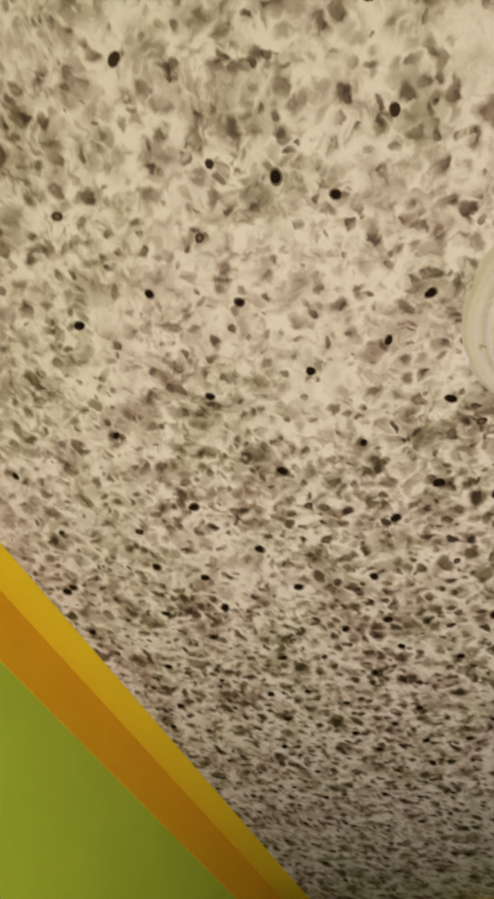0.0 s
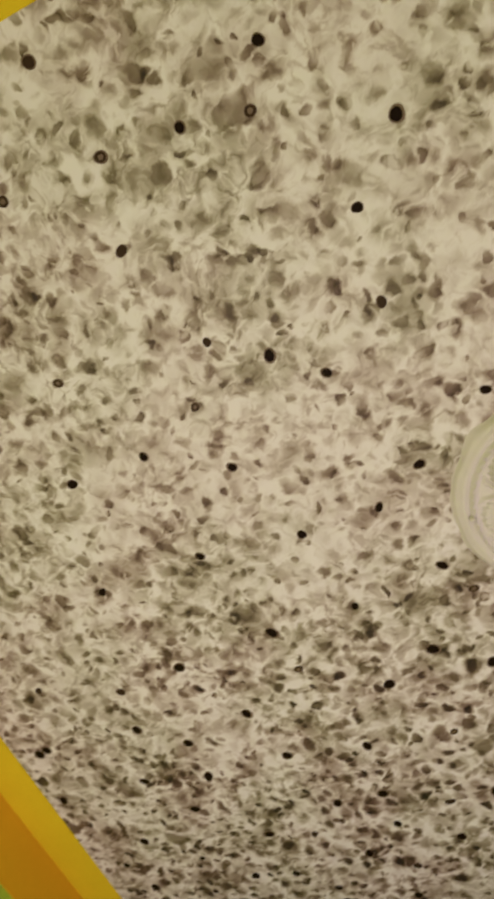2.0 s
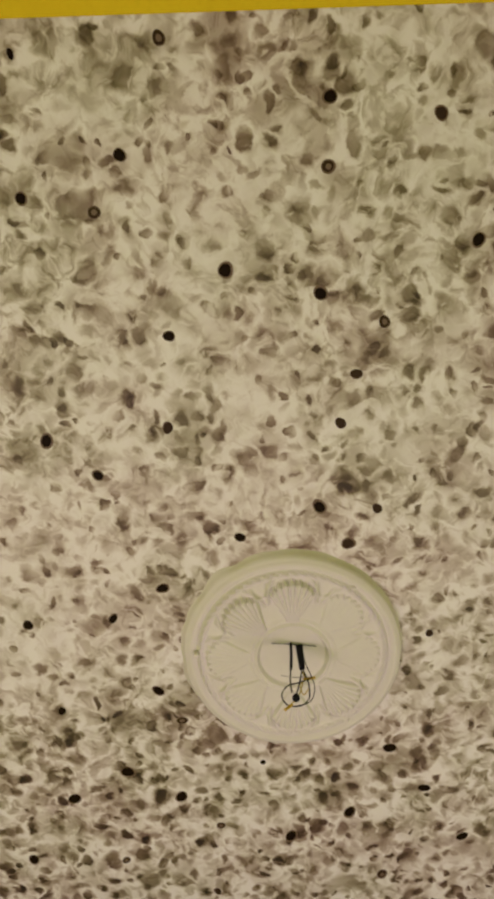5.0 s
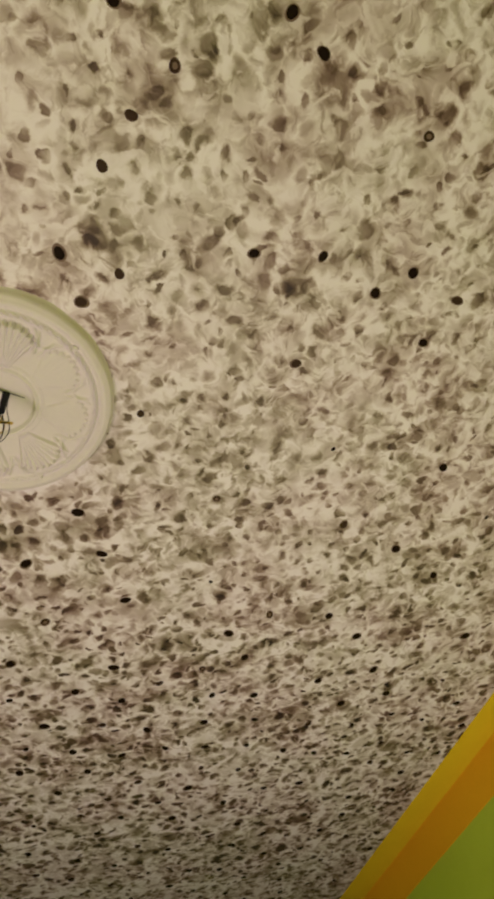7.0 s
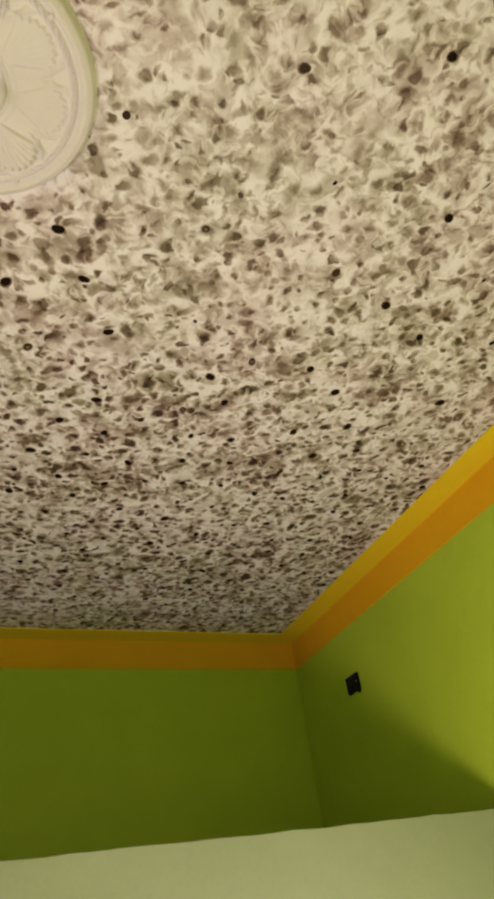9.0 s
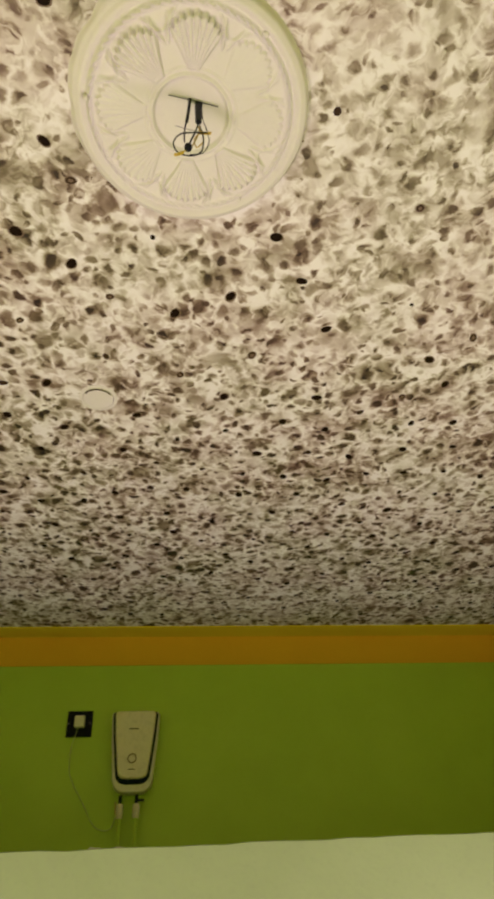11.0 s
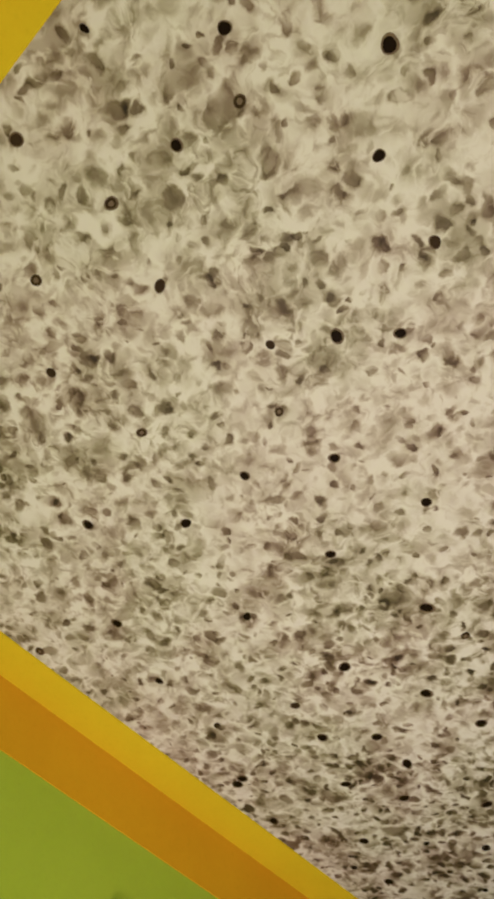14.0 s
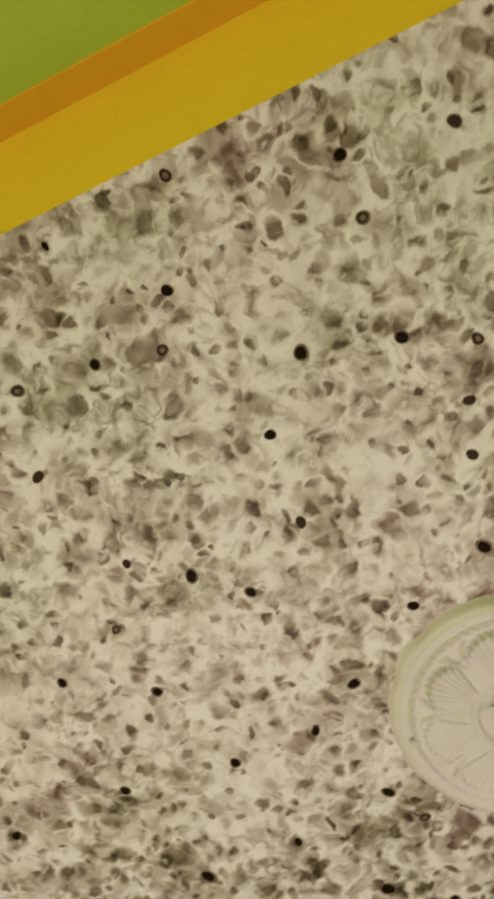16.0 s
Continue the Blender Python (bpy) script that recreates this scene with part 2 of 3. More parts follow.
def tube(points, radius, sides=8, smooth_steps=4):
    """A wire or pipe through the points, capped."""
    pts = [Vector(p) for p in points]
    fine = []
    for i in range(len(pts) - 1):
        a, b, c, d = pts[max(i - 1, 0)], pts[i], pts[i + 1], pts[min(i + 2, len(pts) - 1)]
        for k in range(smooth_steps):
            t = k / smooth_steps
            fine.append(0.5 * (2 * b + (c - a) * t + (2 * a - 5 * b + 4 * c - d) * t * t + (3 * b - a - 3 * c + d) * t ** 3))
    fine.append(pts[-1])
    bm, rings = bmesh.new(), []
    up = Vector((0.3, 0.9, 0.2)).normalized()
    for i, p in enumerate(fine):
        way = (fine[min(i + 1, len(fine) - 1)] - fine[max(i - 1, 0)]).normalized()
        side = way.cross(up)
        side = side.normalized() if side.length > 1e-3 else way.orthogonal().normalized()
        up = side.cross(way).normalized()
        rings.append([bm.verts.new(p + radius * (math.cos(a) * side + math.sin(a) * up)) for a in (2 * math.pi * k / sides for k in range(sides))])
    for r, s in zip(rings, rings[1:]):
        for k in range(sides):
            bm.faces.new((r[k], r[(k + 1) % sides], s[(k + 1) % sides], s[k]))
    bm.faces.new(rings[0])
    bm.faces.new(rings[-1])
    return bm


def lathe(profile, sides=48):
    """A solid of revolution about z from (radius, z) pairs; the ends lie on the axis."""
    bm, rings = bmesh.new(), []
    for r, z in profile:
        if r < 1e-6:
            rings.append([bm.verts.new((0, 0, z))])
        else:
            rings.append([bm.verts.new((r * math.cos(2 * math.pi * k / sides), r * math.sin(2 * math.pi * k / sides), z)) for k in range(sides)])
    for a, b in zip(rings, rings[1:]):
        for k in range(sides):
            j = (k + 1) % sides
            ring = [a[k % len(a)], a[j % len(a)], b[j % len(b)], b[k % len(b)]]
            ring = [v for i, v in enumerate(ring) if v not in ring[:i]]
            if len(ring) > 2:
                bm.faces.new(ring)
    return bm


# ---- structure ----
def outward(corners, by):
    """The outline moved out by a distance."""
    n, lines = len(corners), []
    for i in range(n):
        a, b = Vector(corners[i]), Vector(corners[(i + 1) % n])
        d = (b - a).normalized()
        lines.append((a + Vector((d.y, -d.x)) * by, d))
    made = []
    for i in range(n):
        (p, d), (q, e) = lines[i - 1], lines[i]
        t = ((q - p).x * e.y - (q - p).y * e.x) / (d.x * e.y - d.y * e.x)
        made.append(tuple(p + d * t))
    return made


OUTER = outward(ROOM, 0.15)
INNER = outward(ROOM, -0.003)
SIDES = ("south", "east", "north", "west")
tagged(part("floor", prism(OUTER, -0.12, 0.0), FLOORING), "pale plain tiled floor of the small room", "floor", kind="structure")
tagged(part("ceiling", prism(OUTER, CEIL, CEIL + 0.12), SPECKLED), "white ceiling dabbed with brown-grey paint blotches", "ceiling", kind="structure")
for i, side in enumerate(SIDES):
    j = (i + 1) % 4
    wall = part("wall_" + side, prism([ROOM[i], OUTER[i], OUTER[j], ROOM[j]], 0.0, CEIL), GREEN)
    tagged(wall, "bright green painted plaster wall", "wall", kind="structure")
    border = part("trim_border_" + side, prism([FIELD[i], ROOM[i], ROOM[j], FIELD[j]], CEIL - 0.004, CEIL + 0.004), YELLOW)
    tagged(border, "yellow painted border strip round the ceiling", "trim", kind="structure")
    h = BAND[i]
    band = part("trim_band_" + side, prism([INNER[i], ROOM[i], ROOM[j], INNER[j]], CEIL - h, CEIL - 0.004), ORANGE)
    tagged(band, "orange painted band along the wall top", "trim", kind="structure")


def low_wall():
    """A wall that stops short of the ceiling, with an uneven top."""
    bm = bmesh.new()
    steps, rnd = 60, random.Random(4)
    x0, x1, ya, yb = -1.815, 2.09, 1.15, 1.25
    rows = []
    for k in range(steps + 1):
        s = k / steps
        x = x0 + (x1 - x0) * s
        z = 1.590 + 0.044 * s + rnd.uniform(-0.0025, 0.0025)
        rows.append([bm.verts.new(p) for p in ((x, ya, 0), (x, ya, z - 0.002), (x, ya + 0.003, z), (x, yb - 0.006, z), (x, yb, z - 0.006), (x, yb, 0))])
    for a, b in zip(rows, rows[1:]):
        for k in range(5):
            bm.faces.new((a[k], b[k], b[k + 1], a[k + 1]))
    bm.faces.new(rows[0])
    bm.faces.new(rows[-1])
    return bm


tagged(part("wall_partition", low_wall(), PALEGREEN), "low pale green partition wall with a rough open top", "partition wall", kind="structure")

# ---- black spots on the ceiling ----
# places in millimetres
BROWNS = [
    (-245, 81), (-680, -1290), (-632, -1098), (-857, -1106), (-675, -929), (-990, -960), (-1230, -970), (-945, -732), (-338, -1054), (-678, -571), (-592, -694),
    (-1620, -700), (-1670, -460), (-1241, 127), (289, -1200), (150, -740), (201, -840), (200, -450), (140, -370), (90, -1120), (-230, -640),
    (710, -893), (120, -640), (950, -610), (640, -360), (970, 70), (760, 720), (-184, 629), (38, 686), (-415, 514), (-166, 406),
    (245, 582), (585, 59), (890, 450), (-200, -1330), (-733, 192),
]
SPOTS = [
    (93, -1232), (78, -897), (78, -457), (-92, -392), (-267, -274), (-283, -1149), (-102, -945), (-469, -1082), (-216, -825), (-382, -542),
    (-480, -620), (-660, -408), (-844, -503), (-1233, -648), (-1417, -391), (-1482, -175), (-834, -212), (-1042, -498), (-1126, -194), (340, 302),
    (157, 372), (10, 446), (182, 772), (-93, 886), (790, 550), (-295, -5), (445, 461), (880, 650), (-383, -200), (-575, -190),
    (-387, 229), (922, -493), (1084, 425), (1220, 500), (-652, 503), (-526, 308), (-709, 1155), (-755, 60), (-792, 933), (-1041, 95),
    (-1265, 271), (-1610, 280), (371, -986), (454, -572), (250, 177), (450, -949), (600, -610), (814, -637), (1172, 124), (-260, 310),
]
FAR_SPOTS = [
    (-1640, 480), (-1140, 500), (-1140, 360), (-1240, 620), (-1060, 780), (-970, 1250), (-1180, 1110), (-1470, 720), (-1540, 940), (-920, 1370),
    (-930, 300), (1360, 650), (1350, 200), (750, -570), (1166, -177), (1180, 730), (1620, 440), (1210, 1130), (1210, 1640), (980, 830),
    (482, 750), (331, 1059), (450, 1440), (1420, 1880), (1320, 840), (392, 878), (-332, 968), (-509, 921), (95, 1302), (-420, 1594),
    (-368, 759), (-141, 1075), (299, 1323), (620, 1200), (920, 1390), (920, 1600), (300, 1800), (60, 1620), (-140, 1840), (-420, 2050),
    (-590, 1370), (-920, 1910), (-160, 1520), (-1000, 1680), (-1580, 270), (-1340, 470), (-880, 480), (-810, 700), (-671, 694),
]


def spot(bm, x, y, r, rnd, rim=0.0, core=False):
    """One dab: a lumpy oval, with a thin paler brown rim round it or a paler core in it."""
    turn, long, n = rnd.uniform(0, 6.28), rnd.uniform(1.0, 1.45), 20
    lump, phase = rnd.uniform(0.02, 0.10), rnd.uniform(0, 6.28)
    ring = []
    for k in range(n):
        a = 2 * math.pi * k / n
        q = r * (1 + lump * math.cos(2 * a + phase) + 0.5 * lump * math.cos(3 * a - phase))
        u, v = q * long ** 0.5 * math.cos(a), q / long ** 0.5 * math.sin(a)
        ring.append((x + u * math.cos(turn) - v * math.sin(turn), y + u * math.sin(turn) + v * math.cos(turn)))
    low = [bm.verts.new((px, py, CEIL - 0.0012)) for px, py in ring]
    top = [bm.verts.new((x + (px - x) * 1.12, y + (py - y) * 1.12, CEIL)) for px, py in ring]
    bm.faces.new(low)
    for k in range(n):
        bm.faces.new((low[k], low[(k + 1) % n], top[(k + 1) % n], top[k]))
    dx, dy = rnd.uniform(-0.1, 0.1) * r, rnd.uniform(-0.1, 0.1) * r
    if rim:
        thin.faces.new([thin.verts.new((x + dx + (px - x) * rim, y + dy + (py - y) * rim, CEIL - 0.0005)) for px, py in ring])
    if core:
        thin.faces.new([thin.verts.new((x + dx + (px - x) * 0.55, y + dy + (py - y) * 0.55, CEIL - 0.0016)) for px, py in ring])


bm = bmesh.new()
thin = bmesh.new()
rnd = random.Random(11)
held = [(x / 1000, y / 1000) for x, y in SPOTS + FAR_SPOTS]
taken = held + [(x / 1000, y / 1000) for x, y in BROWNS]
for x, y in held:
    spot(bm, x, y, rnd.uniform(0.0088, 0.0112) + (0.0022 if y > 0 else 0), rnd, rnd.uniform(1.2, 1.45))
brown = bmesh.new()
for x, y in taken[len(held):]:
    spot(brown, x, y, rnd.uniform(0.0080, 0.0110), rnd, rnd.uniform(1.15, 1.4), rnd.random() < 0.5)
for _ in range(8000):
    x, y = rnd.uniform(-1.64, 1.95), rnd.uniform(-1.33, 2.46)
    if math.hypot(x - 0.018, y + 0.104) < 0.30 or math.hypot(x + 0.21, y - 0.80) < 0.1 or x > 1.85 + 0.06 * y:
        continue
    near = 0.22 if y < 0.75 else 0.13
    if all(math.hypot(x - a, y - b) > near for a, b in taken):
        taken.append((x, y))
        spot(rnd.choice((bm, bm, bm, brown)), x, y, rnd.uniform(0.005, 0.010) if y < 0.75 else rnd.uniform(0.008, 0.013), rnd)
tagged(part("brown_spots", brown, BROWN), "small dark brown paint spots scattered over the ceiling", "paint spots", kind="stuff")
tagged(part("thin_paint_rims", thin, THIN), "thin pale brown paint rims round the dark spots", "paint spots", kind="stuff")
tagged(part("paint_spots", bm, SPOT), "small black paint spots scattered over the ceiling", "paint spots", kind="stuff")


# ---- the plaster rose on the ceiling ----
def rose_height(r, a):
    """How far the plaster stands below the ceiling at a radius and an angle."""
    h = 0.026
    if r < 0.078:
        h = 0.020
    h += 0.006 * math.exp(-((r - 0.081) / 0.0045) ** 2) + 0.003 * math.exp(-((r - 0.094) / 0.003) ** 2)
    k = round(a / (math.pi / 4))
    da = a - k * math.pi / 4
    # shell leaves: a fan of nine ribs with rounded tips, the middle ones longest
    s = (r - 0.092) / (0.194 - 0.092)
    wide = 0.11 + 0.27 * min(max(s, 0), 1) ** 0.75
    worn = {0: 0.10, -1: 0.10, 1: 0.9, 2: 0.8, 3: 0.45, 4: 0.35, -4: 0.35, -3: 1.0, -2: 1.0}[k]
    if 0 < s < 1.1 and abs(da) < wide:
        u = da / wide
        rib = u * 4.5
        within = rib - round(rib)
        lip = 1.03 - 0.30 * u * u - 0.40 * within * within
        if s < lip:
            fall = min(1, (lip - s) / 0.06)
            body = 0.0035 * min(1, s / 0.2)
            ridge = 0.0150 * worn * (0.35 + 0.65 * s) * math.sqrt(max(0, 1 - 3.6 * within * within))
            crest = 0.0085 * (1.0 - worn) * math.exp(-((lip - s) / 0.05) ** 2)
            h += fall * (body + ridge + crest) * (0.55 + 0.45 * min(1, (1 - abs(u)) / 0.2))
    # a pair of curled leaflets between neighbouring leaves
    db = math.pi / 8 - abs(da)
    for base, tip, out, back in ((0.148, 0.190, 0.012, 0.45), (0.166, 0.196, 0.026, 0.8)):
        f = (r - base) / (tip - base)
        if -0.2 < f < 1.2:
            line = out * (max(f, 0) ** 0.7) + 0.004
            d = abs(abs(db * r) - line * (1 if f < back else 1 + 0.4 * (f - back)))
            h += (0.3 + 0.7 * min(1, worn + 0.3)) * 0.0080 * math.exp(-(d / 0.0032) ** 2) * max(0, min(1, (f + 0.2) * 4, (1.2 - f) * 4))
    # twisted rope, groove and outer roll
    h += 0.0125 * math.exp(-((r - 0.207) / 0.0045) ** 2) * (0.55 + 0.45 * math.cos(64 * a + r * 900))
    h -= 0.003 * math.exp(-((r - 0.216) / 0.003) ** 2)
    h += 0.006 * math.exp(-((r - 0.229) / 0.007) ** 2)
    # the far side is bedded flatter into the ceiling
    h -= 0.014 * max(0, -math.cos(a - 0.3)) * min(1, max(0, (r - 0.19) / 0.04))
    return h


def rose():
    bm = bmesh.new()
    around, rings = 512, []
    radii = [0.004 + 0.0024 * k for k in range(99)]
    for r in radii:
        ring = []
        for k in range(around):
            a = 2 * math.pi * k / around - math.pi
            ring.append(bm.verts.new((r * math.cos(a), r * math.sin(a), -rose_height(r, a))))
        rings.append(ring)
    # plaster smeared out over the ceiling at the foot, wider on one side
    for drop, base in ((0.024, 0.2425), (0.012, 0.246), (0.003, 0.248), (0.0, 0.250)):
        ring = []
        for k in range(around):
            a = 2 * math.pi * k / around - math.pi
            ragged = noise.noise(Vector((math.cos(a) * 5, math.sin(a) * 5, 1.5))) * 0.009 * (0.2 + max(0, -math.cos(a - 0.6)))
            side = 0.006 * max(0, -math.cos(a - 0.6))
            r = base + (0.5 + 0.5 * (drop < 0.006)) * (ragged + side)
            flat = 1 - 0.55 * max(0, -math.cos(a - 0.3))
            ring.append(bm.verts.new((r * math.cos(a), r * math.sin(a), -drop * flat)))
        rings.append(ring)
    for p, q in zip(rings, rings[1:]):
        for k in range(around):
            j = (k + 1) % around
            bm.faces.new((p[k], q[k], q[j], p[j]))
    bm.faces.new(rings[0])
    return bm


ROSE = (0.017, -0.107, CEIL)
medallion = thing("ceiling_medallion", pose(*ROSE), "cream plaster ceiling rose with shell leaves and rope rim", "ceiling rose")
part("disc", rose(), PLASTER, medallion, smooth=True)
for a in (-52, 183, 55):
    x, y = 0.2155 * math.cos(radians(a)), 0.2155 * math.sin(radians(a))
    bm = lathe([(0, -0.032), (0.003, -0.032), (0.0055, -0.0295), (0.0065, -0.021), (0, -0.021)], 16)
    bmesh.ops.translate(bm, verts=bm.verts, vec=(x, y, 0))
    part("screw", bm, PLASTER, medallion, "painted-over fixing screw")

# ---- bare wires hanging from the hook in the rose ----
wires = thing("hanging_wires", pose(ROSE[0] + 0.004, ROSE[1] - 0.012, CEIL - 0.018), "bare black lamp wires with yellow ends on a ceiling hook", "wires")
part("cross_rod", tube([(-0.054, -0.024, -0.010), (0, -0.020, -0.012), (0.052, -0.013, -0.010)], 0.0009, 8), BLACK, wires, "thin dark rod across the opening")
part("cross_rod", tube([(-0.036, -0.008, -0.128), (0.0, -0.004, -0.132), (0.036, -0.002, -0.126)], 0.0009, 6), STEEL, wires, "thin steel rod across the opening")
part("wire", tube([(0.018, -0.012, -0.02), (0.020, -0.010, -0.08), (0.030, -0.004, -0.13), (0.034, 0.002, -0.17), (0.022, 0.010, -0.205), (-0.004, 0.010, -0.22)], 0.0010), BLACK, wires)
part("wire", tube([(0.010, -0.006, -0.11), (0.024, 0.004, -0.15), (0.010, 0.012, -0.175), (0.004, 0.004, -0.15), (0.020, -0.006, -0.142)], 0.0012), YELLOWWIRE, wires)
part("hook", tube([(-0.008, -0.018, 0.0), (-0.010, -0.014, -0.05), (-0.013, -0.008, -0.10)], 0.0035, 8), BLACK, wires)
part("hook", tube([(0.012, -0.014, 0.0), (0.013, -0.012, -0.03), (0.012, -0.010, -0.05)], 0.003, 8), STEEL, wires)
part("tape", box((0.017, 0.010, 0.106), (0.011, -0.013, -0.058), 0.003, 2, 0.75), BLACK, wires, "black insulating tape sleeve")
part("wire", tube([(-0.013, -0.008, -0.09), (-0.017, -0.004, -0.14), (-0.016, 0.0, -0.185)], 0.0017), BLACK, wires)
part("wire", tube([(0.010, -0.008, -0.11), (0.004, -0.004, -0.145), (-0.004, 0.0, -0.180), (-0.008, 0.004, -0.20)], 0.0017), BLACK, wires)
part("wire", tube([(0.014, -0.006, -0.11), (0.022, 0.0, -0.15), (0.020, 0.012, -0.19), (0.0, 0.014, -0.215), (-0.028, 0.010, -0.215), (-0.038, 0.0, -0.195), (-0.026, -0.012, -0.18), (-0.002, -0.014, -0.17), (0.018, -0.008, -0.15), (0.028, -0.004, -0.135)], 0.0015), BLACK, wires)
part("wire", tube([(0.016, -0.006, -0.11), (0.006, 0.006, -0.16), (-0.008, 0.008, -0.20), (-0.024, 0.006, -0.225)], 0.0013), YELLOWWIRE, wires)
part("wire_end", tube([(0.014, -0.004, -0.140), (0.026, -0.002, -0.134), (0.038, -0.002, -0.130)], 0.0032), YELLOWWIRE, wires, "yellow insulated wire end")
part("wire_end", tube([(-0.018, 0.006, -0.222), (-0.026, 0.006, -0.232), (-0.033, 0.004, -0.243)], 0.0032), YELLOWWIRE, wires, "yellow insulated wire end")
bm = bmesh.new()
bmesh.ops.create_uvsphere(bm, u_segments=12, v_segments=8, radius=0.0085)
bmesh.ops.scale(bm, verts=bm.verts, vec=(1, 1, 1.3))
bmesh.ops.translate(bm, verts=bm.verts, vec=(-0.008, 0.004, -0.20))
part("joint", bm, BLACK, wires, "taped wire joint")
for ob in wires.children:
    for v in ob.data.vertices:
        v.co.z *= 0.78
        v.co.x *= 0.96

# ---- round cover plate on the ceiling ----
cover_plate = thing("ceiling_cover", pose(-0.214, 0.815, CEIL), "small round cream cover plate set in the ceiling", "cover plate")
part("plate", lathe([(0, -0.007), (0.043, -0.007), (0.047, -0.005), (0.048, 0), (0, 0)], 48), PLASTER, cover_plate)
part("rim", lathe([(0.048, 0), (0.049, -0.002), (0.053, -0.002), (0.060, 0.0)], 48), PLASTER, cover_plate, "plaster smeared round the plate")
# solid strip along the plate's edge; dark brown colour gives the gap's shade
bm = bmesh.new()
lip = [[bm.verts.new((r * math.cos(a), r * math.sin(a), z)) for r, z in ((0.044, -0.0075), (0.047, -0.0105), (0.049, -0.0075))] for a in (radians(215 + 5 * k) for k in range(23))]
for p, q in zip(lip, lip[1:]):
    for k in range(3):
        bm.faces.new((p[k], q[k], q[(k + 1) % 3], p[(k + 1) % 3]))
bm.faces.new(lip[0])
bm.faces.new(lip[-1])
part("edge_gap_shade", bm, BROWN, cover_plate, "dark brown strip for the shaded gap at the lifted edge")


# ---- things on the far wall ----
def on_wall(i, along, z):
    """A pose on the face of wall i: x along it to the right as one faces it, y into the wall."""
    a, b = Vector(ROOM[i]), Vector(ROOM[(i + 1) % 4])
    d = (a - b).normalized()
    base = a + (b - a) * along
    return pose(base.x, base.y, z, 0, 0, math.degrees(math.atan2(d.y, d.x)))


def fraction(i, x=None, y=None):
    a, b = ROOM[i], ROOM[(i + 1) % 4]
    return (x - a[0]) / (b[0] - a[0]) if x is not None else (y - a[1]) / (b[1] - a[1])


def shield(top, bottom, height, radius, y0, y1, drop=0.0, inset=0.006):
    """A tapering plate with rounded lower corners, its front edge eased."""
    half = []
    n = 8
    for k in range(n + 1):
        a = -math.pi / 2 + (math.pi / 2) * k / n
        half.append((bottom / 2 - radius + radius * math.cos(a), -height + radius + radius * math.sin(a)))
    half.append((bottom / 2 + (top - bottom) / 2 * 0.75, -height * 0.35))
    half.append((top / 2, -0.012))
    half.append((top / 2 - 0.010, 0.0))
    half = [(x, z - 0.012 * max(0, 1 - (x / (bottom / 2)) ** 2) if z < -height * 0.8 else z) for x, z in half]
    half.insert(0, (bottom / 5, -height - 0.0105))
    line = half + [(-x, z) for x, z in reversed(half)]
    cz = -height / 2
    bm, rings = bmesh.new(), []
    for y, f in ((y0, 0.0), (y1 + inset, 0.0), (y1 + inset * 0.3, inset * 0.4), (y1, inset)):
        rings.append([bm.verts.new((x * (1 - 2 * f / top), y, cz + (z - cz) * (1 - 2 * f / height) - drop)) for x, z in line])
    for p, q in zip(rings, rings[1:]):
        for k in range(len(line)):
            j = (k + 1) % len(line)
            bm.faces.new((p[k], p[j], q[j], q[k]))
    bm.faces.new(rings[0])
    bm.faces.new(rings[-1])
    return bm


heater = thing("water_heater", on_wall(2, fraction(2, x=-0.062), 2.377), "white wall-mounted instant water heater with dark teal trim", "water heater")
part("body", shield(0.236, 0.192, 0.356, 0.050, 0.0, -0.070), WHITE, heater)
part("trim", shield(0.222, 0.164, 0.318, 0.034, -0.066, -0.080, 0.003, 0.003), TEAL, heater, "dark teal trim round the front")
front = part("front_panel", shield(0.202, 0.146, 0.300, 0.026, -0.074, -0.092, 0.001, 0.008), CREAM, heater, "cream front panel")
ring = lathe([(0.017, 0.0), (0.017, 0.004), (0.022, 0.004), (0.022, 0.0), (0.017, 0.0)], 32)
bmesh.ops.rotate(ring, verts=ring.verts, matrix=Matrix.Rotation(radians(90), 3, "X"))
bmesh.ops.translate(ring, verts=ring.verts, vec=(-0.006, -0.091, -0.222))
part("dial_ring", ring, BRONZE, front, "thin bronze dial ring")
part("badge", box((0.046, 0.003, 0.005), (-0.004, -0.0925, -0.087), 0.001), BLACK, front, "small dark badge bar")
part("badge", box((0.034, 0.003, 0.004), (-0.006, -0.0925, -0.270), 0.001), BLACK, front, "small dark badge bar")
for x, lean in ((-0.052, -0.010), (0.024, -0.004)):
    stub = tube([(x, -0.036, -0.370), (x, -0.036, -0.412)], 0.008, 10, 1)
    part("stub", stub, BLACK, heater, "dark threaded outlet")
    nut = lathe([(0, 0), (0.014, 0), (0.016, -0.006), (0.016, -0.044), (0.013, -0.060), (0, -0.060)], 8)
    bmesh.ops.translate(nut, verts=nut.verts, vec=(x, -0.036, -0.408))
    valve = part("valve", nut, CREAM, heater, "cream pipe coupling")
    pipe = tube([(x, -0.036, -0.46), (x + lean * 0.4, -0.034, -0.70), (x + lean, -0.03, -1.25)], 0.0095, 10, 4)
    part("pipe", pipe, GREEN, heater, "painted water pipe")
part("lever", box((0.030, 0.008, 0.010), (0.044, -0.040, -0.394), 0.002), BLACK, heater, "black valve lever")
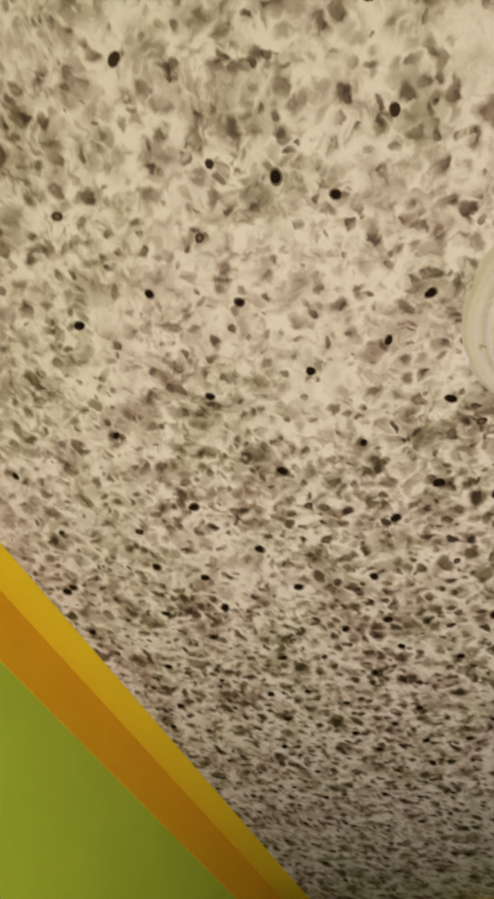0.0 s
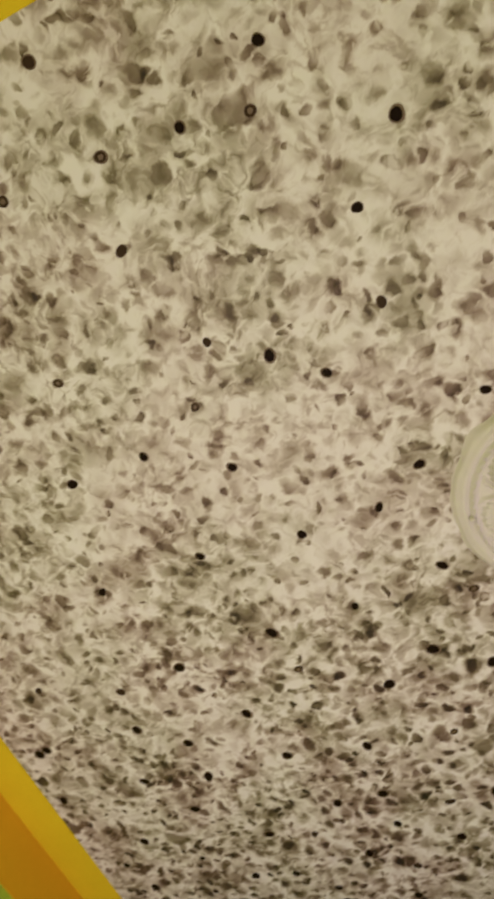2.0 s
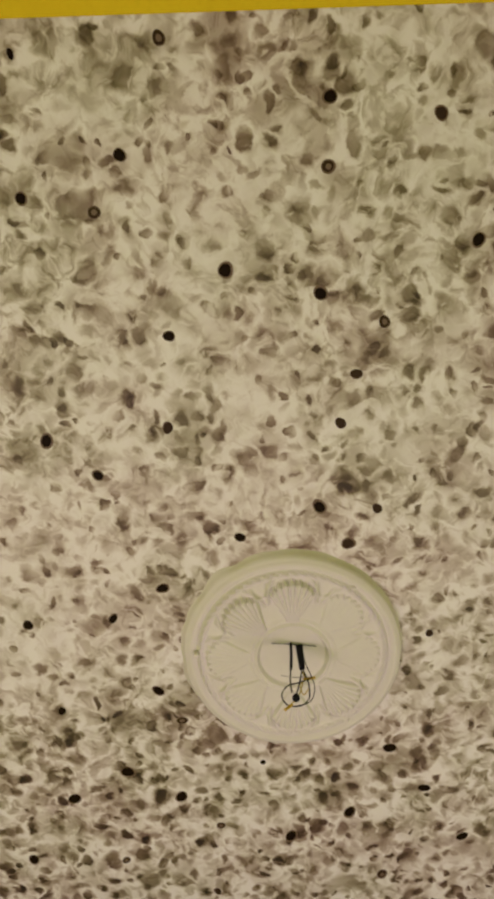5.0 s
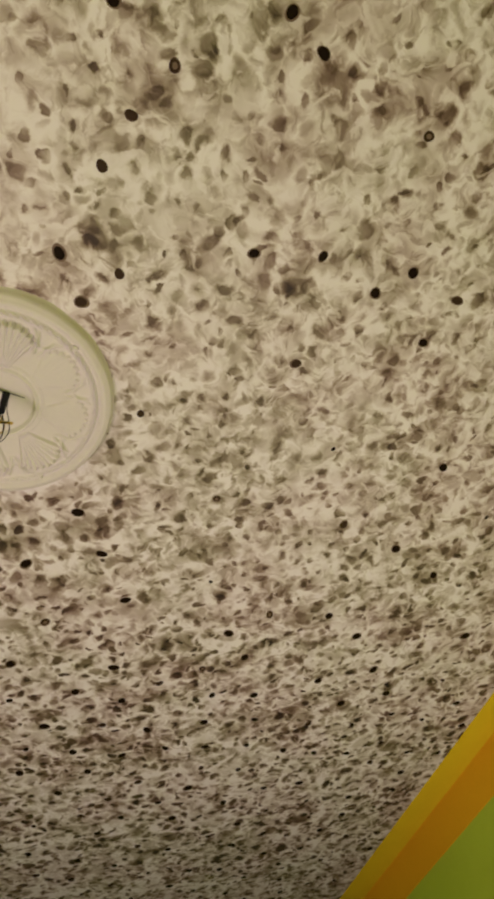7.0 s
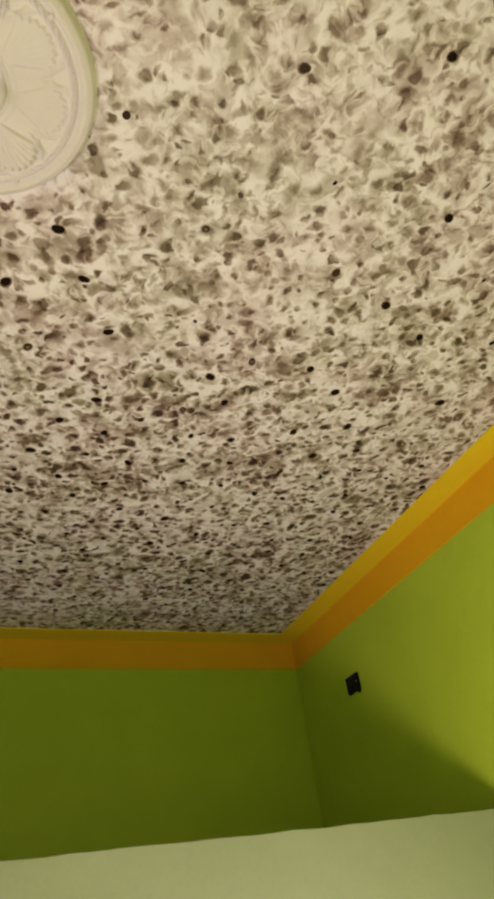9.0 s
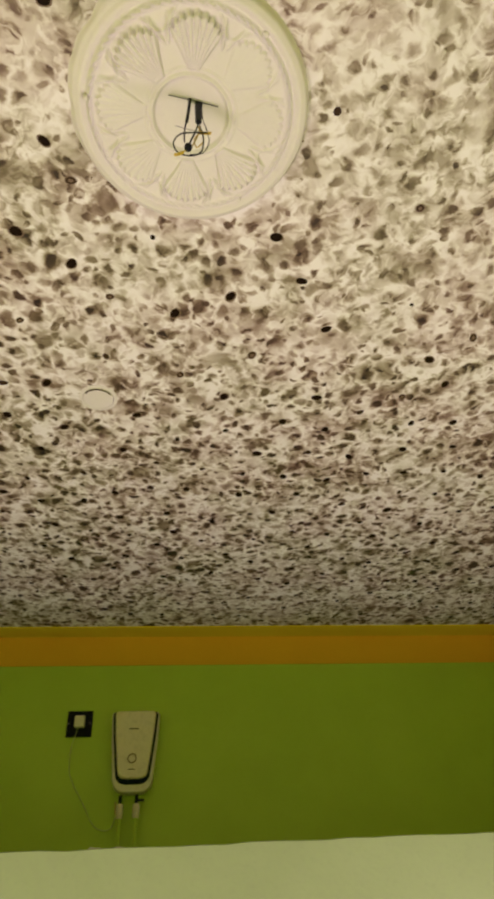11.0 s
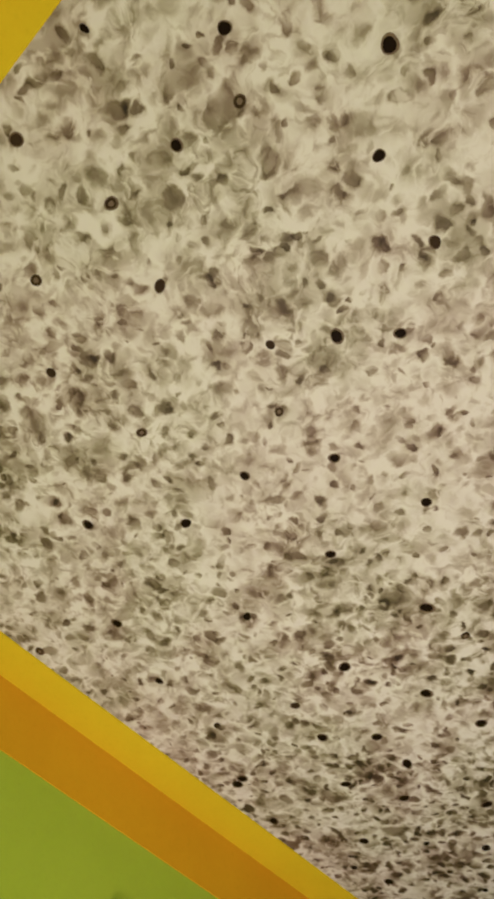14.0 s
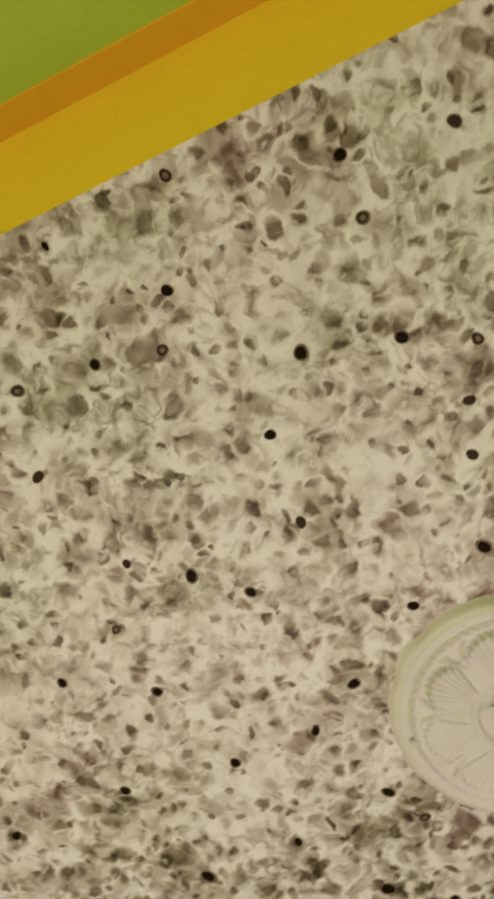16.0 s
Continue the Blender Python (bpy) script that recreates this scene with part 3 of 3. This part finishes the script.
part("lever", box((0.007, 0.010, 0.050), (-0.072, -0.044, -0.425), 0.002), BRASS, heater, "brass valve lever")


def switch_plate(name, m, width, height, base, label, modules=2, depth=0.012, edge=None):
    """A flush plate with its rocker modules on a slim backing."""
    ob = thing(name, m, label, "switch plate")
    part("backing", box((width + 0.006, 0.005, height + 0.006), (0, -0.0025, 0), 0.001), edge or base, ob, "thin backing edge")
    part("plate", box((width, depth, height), (0, -0.004 - depth / 2, 0), 0.003, 3), base, ob)
    step = (width - 0.024) / modules
    for k in range(modules):
        x = -width / 2 + 0.012 + step * (k + 0.5)
        part("rocker", box((step - 0.003, 0.005, height - 0.036), (x, -0.0055 - depth, 0), 0.0015), base, ob)
    for x in (-1, 1):
        screw = lathe([(0, 0.002), (0.003, 0.002), (0.0035, 0), (0, 0)], 10)
        bmesh.ops.rotate(screw, verts=screw.verts, matrix=Matrix.Rotation(radians(90), 3, "X"))
        bmesh.ops.translate(screw, verts=screw.verts, vec=(x * (width / 2 - 0.006), -0.0045 - depth, 0))
        part("screw", screw, STEEL, ob)
    return ob


socket = switch_plate("power_socket", on_wall(2, fraction(2, x=-0.346), 2.341), 0.120, 0.120, BLACK, "black power socket plate beside the water heater", 1)
plug = thing("plug", on_wall(2, fraction(2, x=-0.342), 2.343), "white plug with a thin cord in the black socket", "plug")
part("body", box((0.050, 0.034, 0.056), (0, -0.037, 0), 0.007, 3), WHITE, plug)
part("cord", tube([(-0.004, -0.045, -0.025), (-0.010, -0.050, -0.06), (-0.030, -0.020, -0.13), (-0.022, -0.010, -0.24), (0.050, -0.006, -0.36), (0.115, -0.006, -0.46), (0.190, -0.010, -0.47), (0.215, -0.03, -0.38), (0.222, -0.036, -0.325)], 0.0021), CORD, plug, "thin painted-over power cord")

east_plate = switch_plate("switch_plate", on_wall(1, fraction(1, y=2.04), 2.350), 0.112, 0.080, BLACK, "black switch plate near the wall corner", 2)
part("loose_tab", box((0.018, 0.012, 0.022), (0.050, -0.010, -0.046), 0.003), BLACK, east_plate, "loose black tab under the plate")
west_plate = switch_plate("switch_plate", on_wall(3, fraction(3, y=0.14), 2.385), 0.106, 0.114, NAVY, "navy blue switch plate under the orange band", 3, edge=WHITE)
part("hook", tube([(0.040, -0.016, -0.050), (0.052, -0.026, -0.058), (0.062, -0.030, -0.054)], 0.005), BLACK, west_plate, "small black hook at the corner")
corner_plate = switch_plate("switch_plate", on_wall(3, fraction(3, y=2.335), 2.165), 0.105, 0.128, BLACK, "black switch plate beside the corner by the heater", 2)
holder = thing("lamp_holder", on_wall(3, fraction(3, y=2.29), 2.345), "black angled lamp holder without a bulb", "lamp holder")
bm = lathe([(0, 0), (0.030, 0), (0.032, 0.004), (0.026, 0.012), (0.014, 0.016), (0, 0.016)], 24)
bmesh.ops.rotate(bm, verts=bm.verts, matrix=Matrix.Rotation(radians(90), 3, "X"))
part("base", bm, BLACK, holder)
part("arm", tube([(0, -0.012, 0), (0.006, -0.040, 0.004), (0.012, -0.058, -0.012)], 0.009, 10), BLACK, holder)
bm = lathe([(0, 0.0), (0.016, 0.0), (0.020, -0.006), (0.021, -0.034), (0.017, -0.040), (0.014, -0.038), (0, -0.012)], 24)
bmesh.ops.rotate(bm, verts=bm.verts, matrix=Matrix.Rotation(radians(35), 3, "X"))
bmesh.ops.translate(bm, verts=bm.verts, vec=(0.012, -0.056, -0.010))
part("cup", bm, BLACK, holder)


# ---- bits of plaster left on the low wall's top ----
def crumb(rnd, size):
    bm = bmesh.new()
    bmesh.ops.create_icosphere(bm, subdivisions=2, radius=1)
    for v in bm.verts:
        v.co *= 1 + 0.35 * noise.noise(v.co * 1.7 + Vector((rnd.random() * 9, 0, 0)))
        v.co = Vector((v.co.x * size[0], v.co.y * size[1], max(v.co.z, -0.45) * size[2]))
    return bm


rnd = random.Random(8)
for x, size in ((-0.128, (0.011, 0.008, 0.004)), (-0.112, (0.007, 0.006, 0.003)), (-0.062, (0.016, 0.009, 0.003))):
    crumb_ob = part("plaster_crumb", crumb(rnd, size), PLASTER, smooth=True)
    crumb_ob.matrix_world = pose(x, 1.168, 1.590 + 0.044 * (x + 1.815) / 3.905 + size[2] * 0.42)
    tagged(crumb_ob, "small white plaster crumb on the partition wall top", "plaster crumb", "plaster crumbs on the partition")
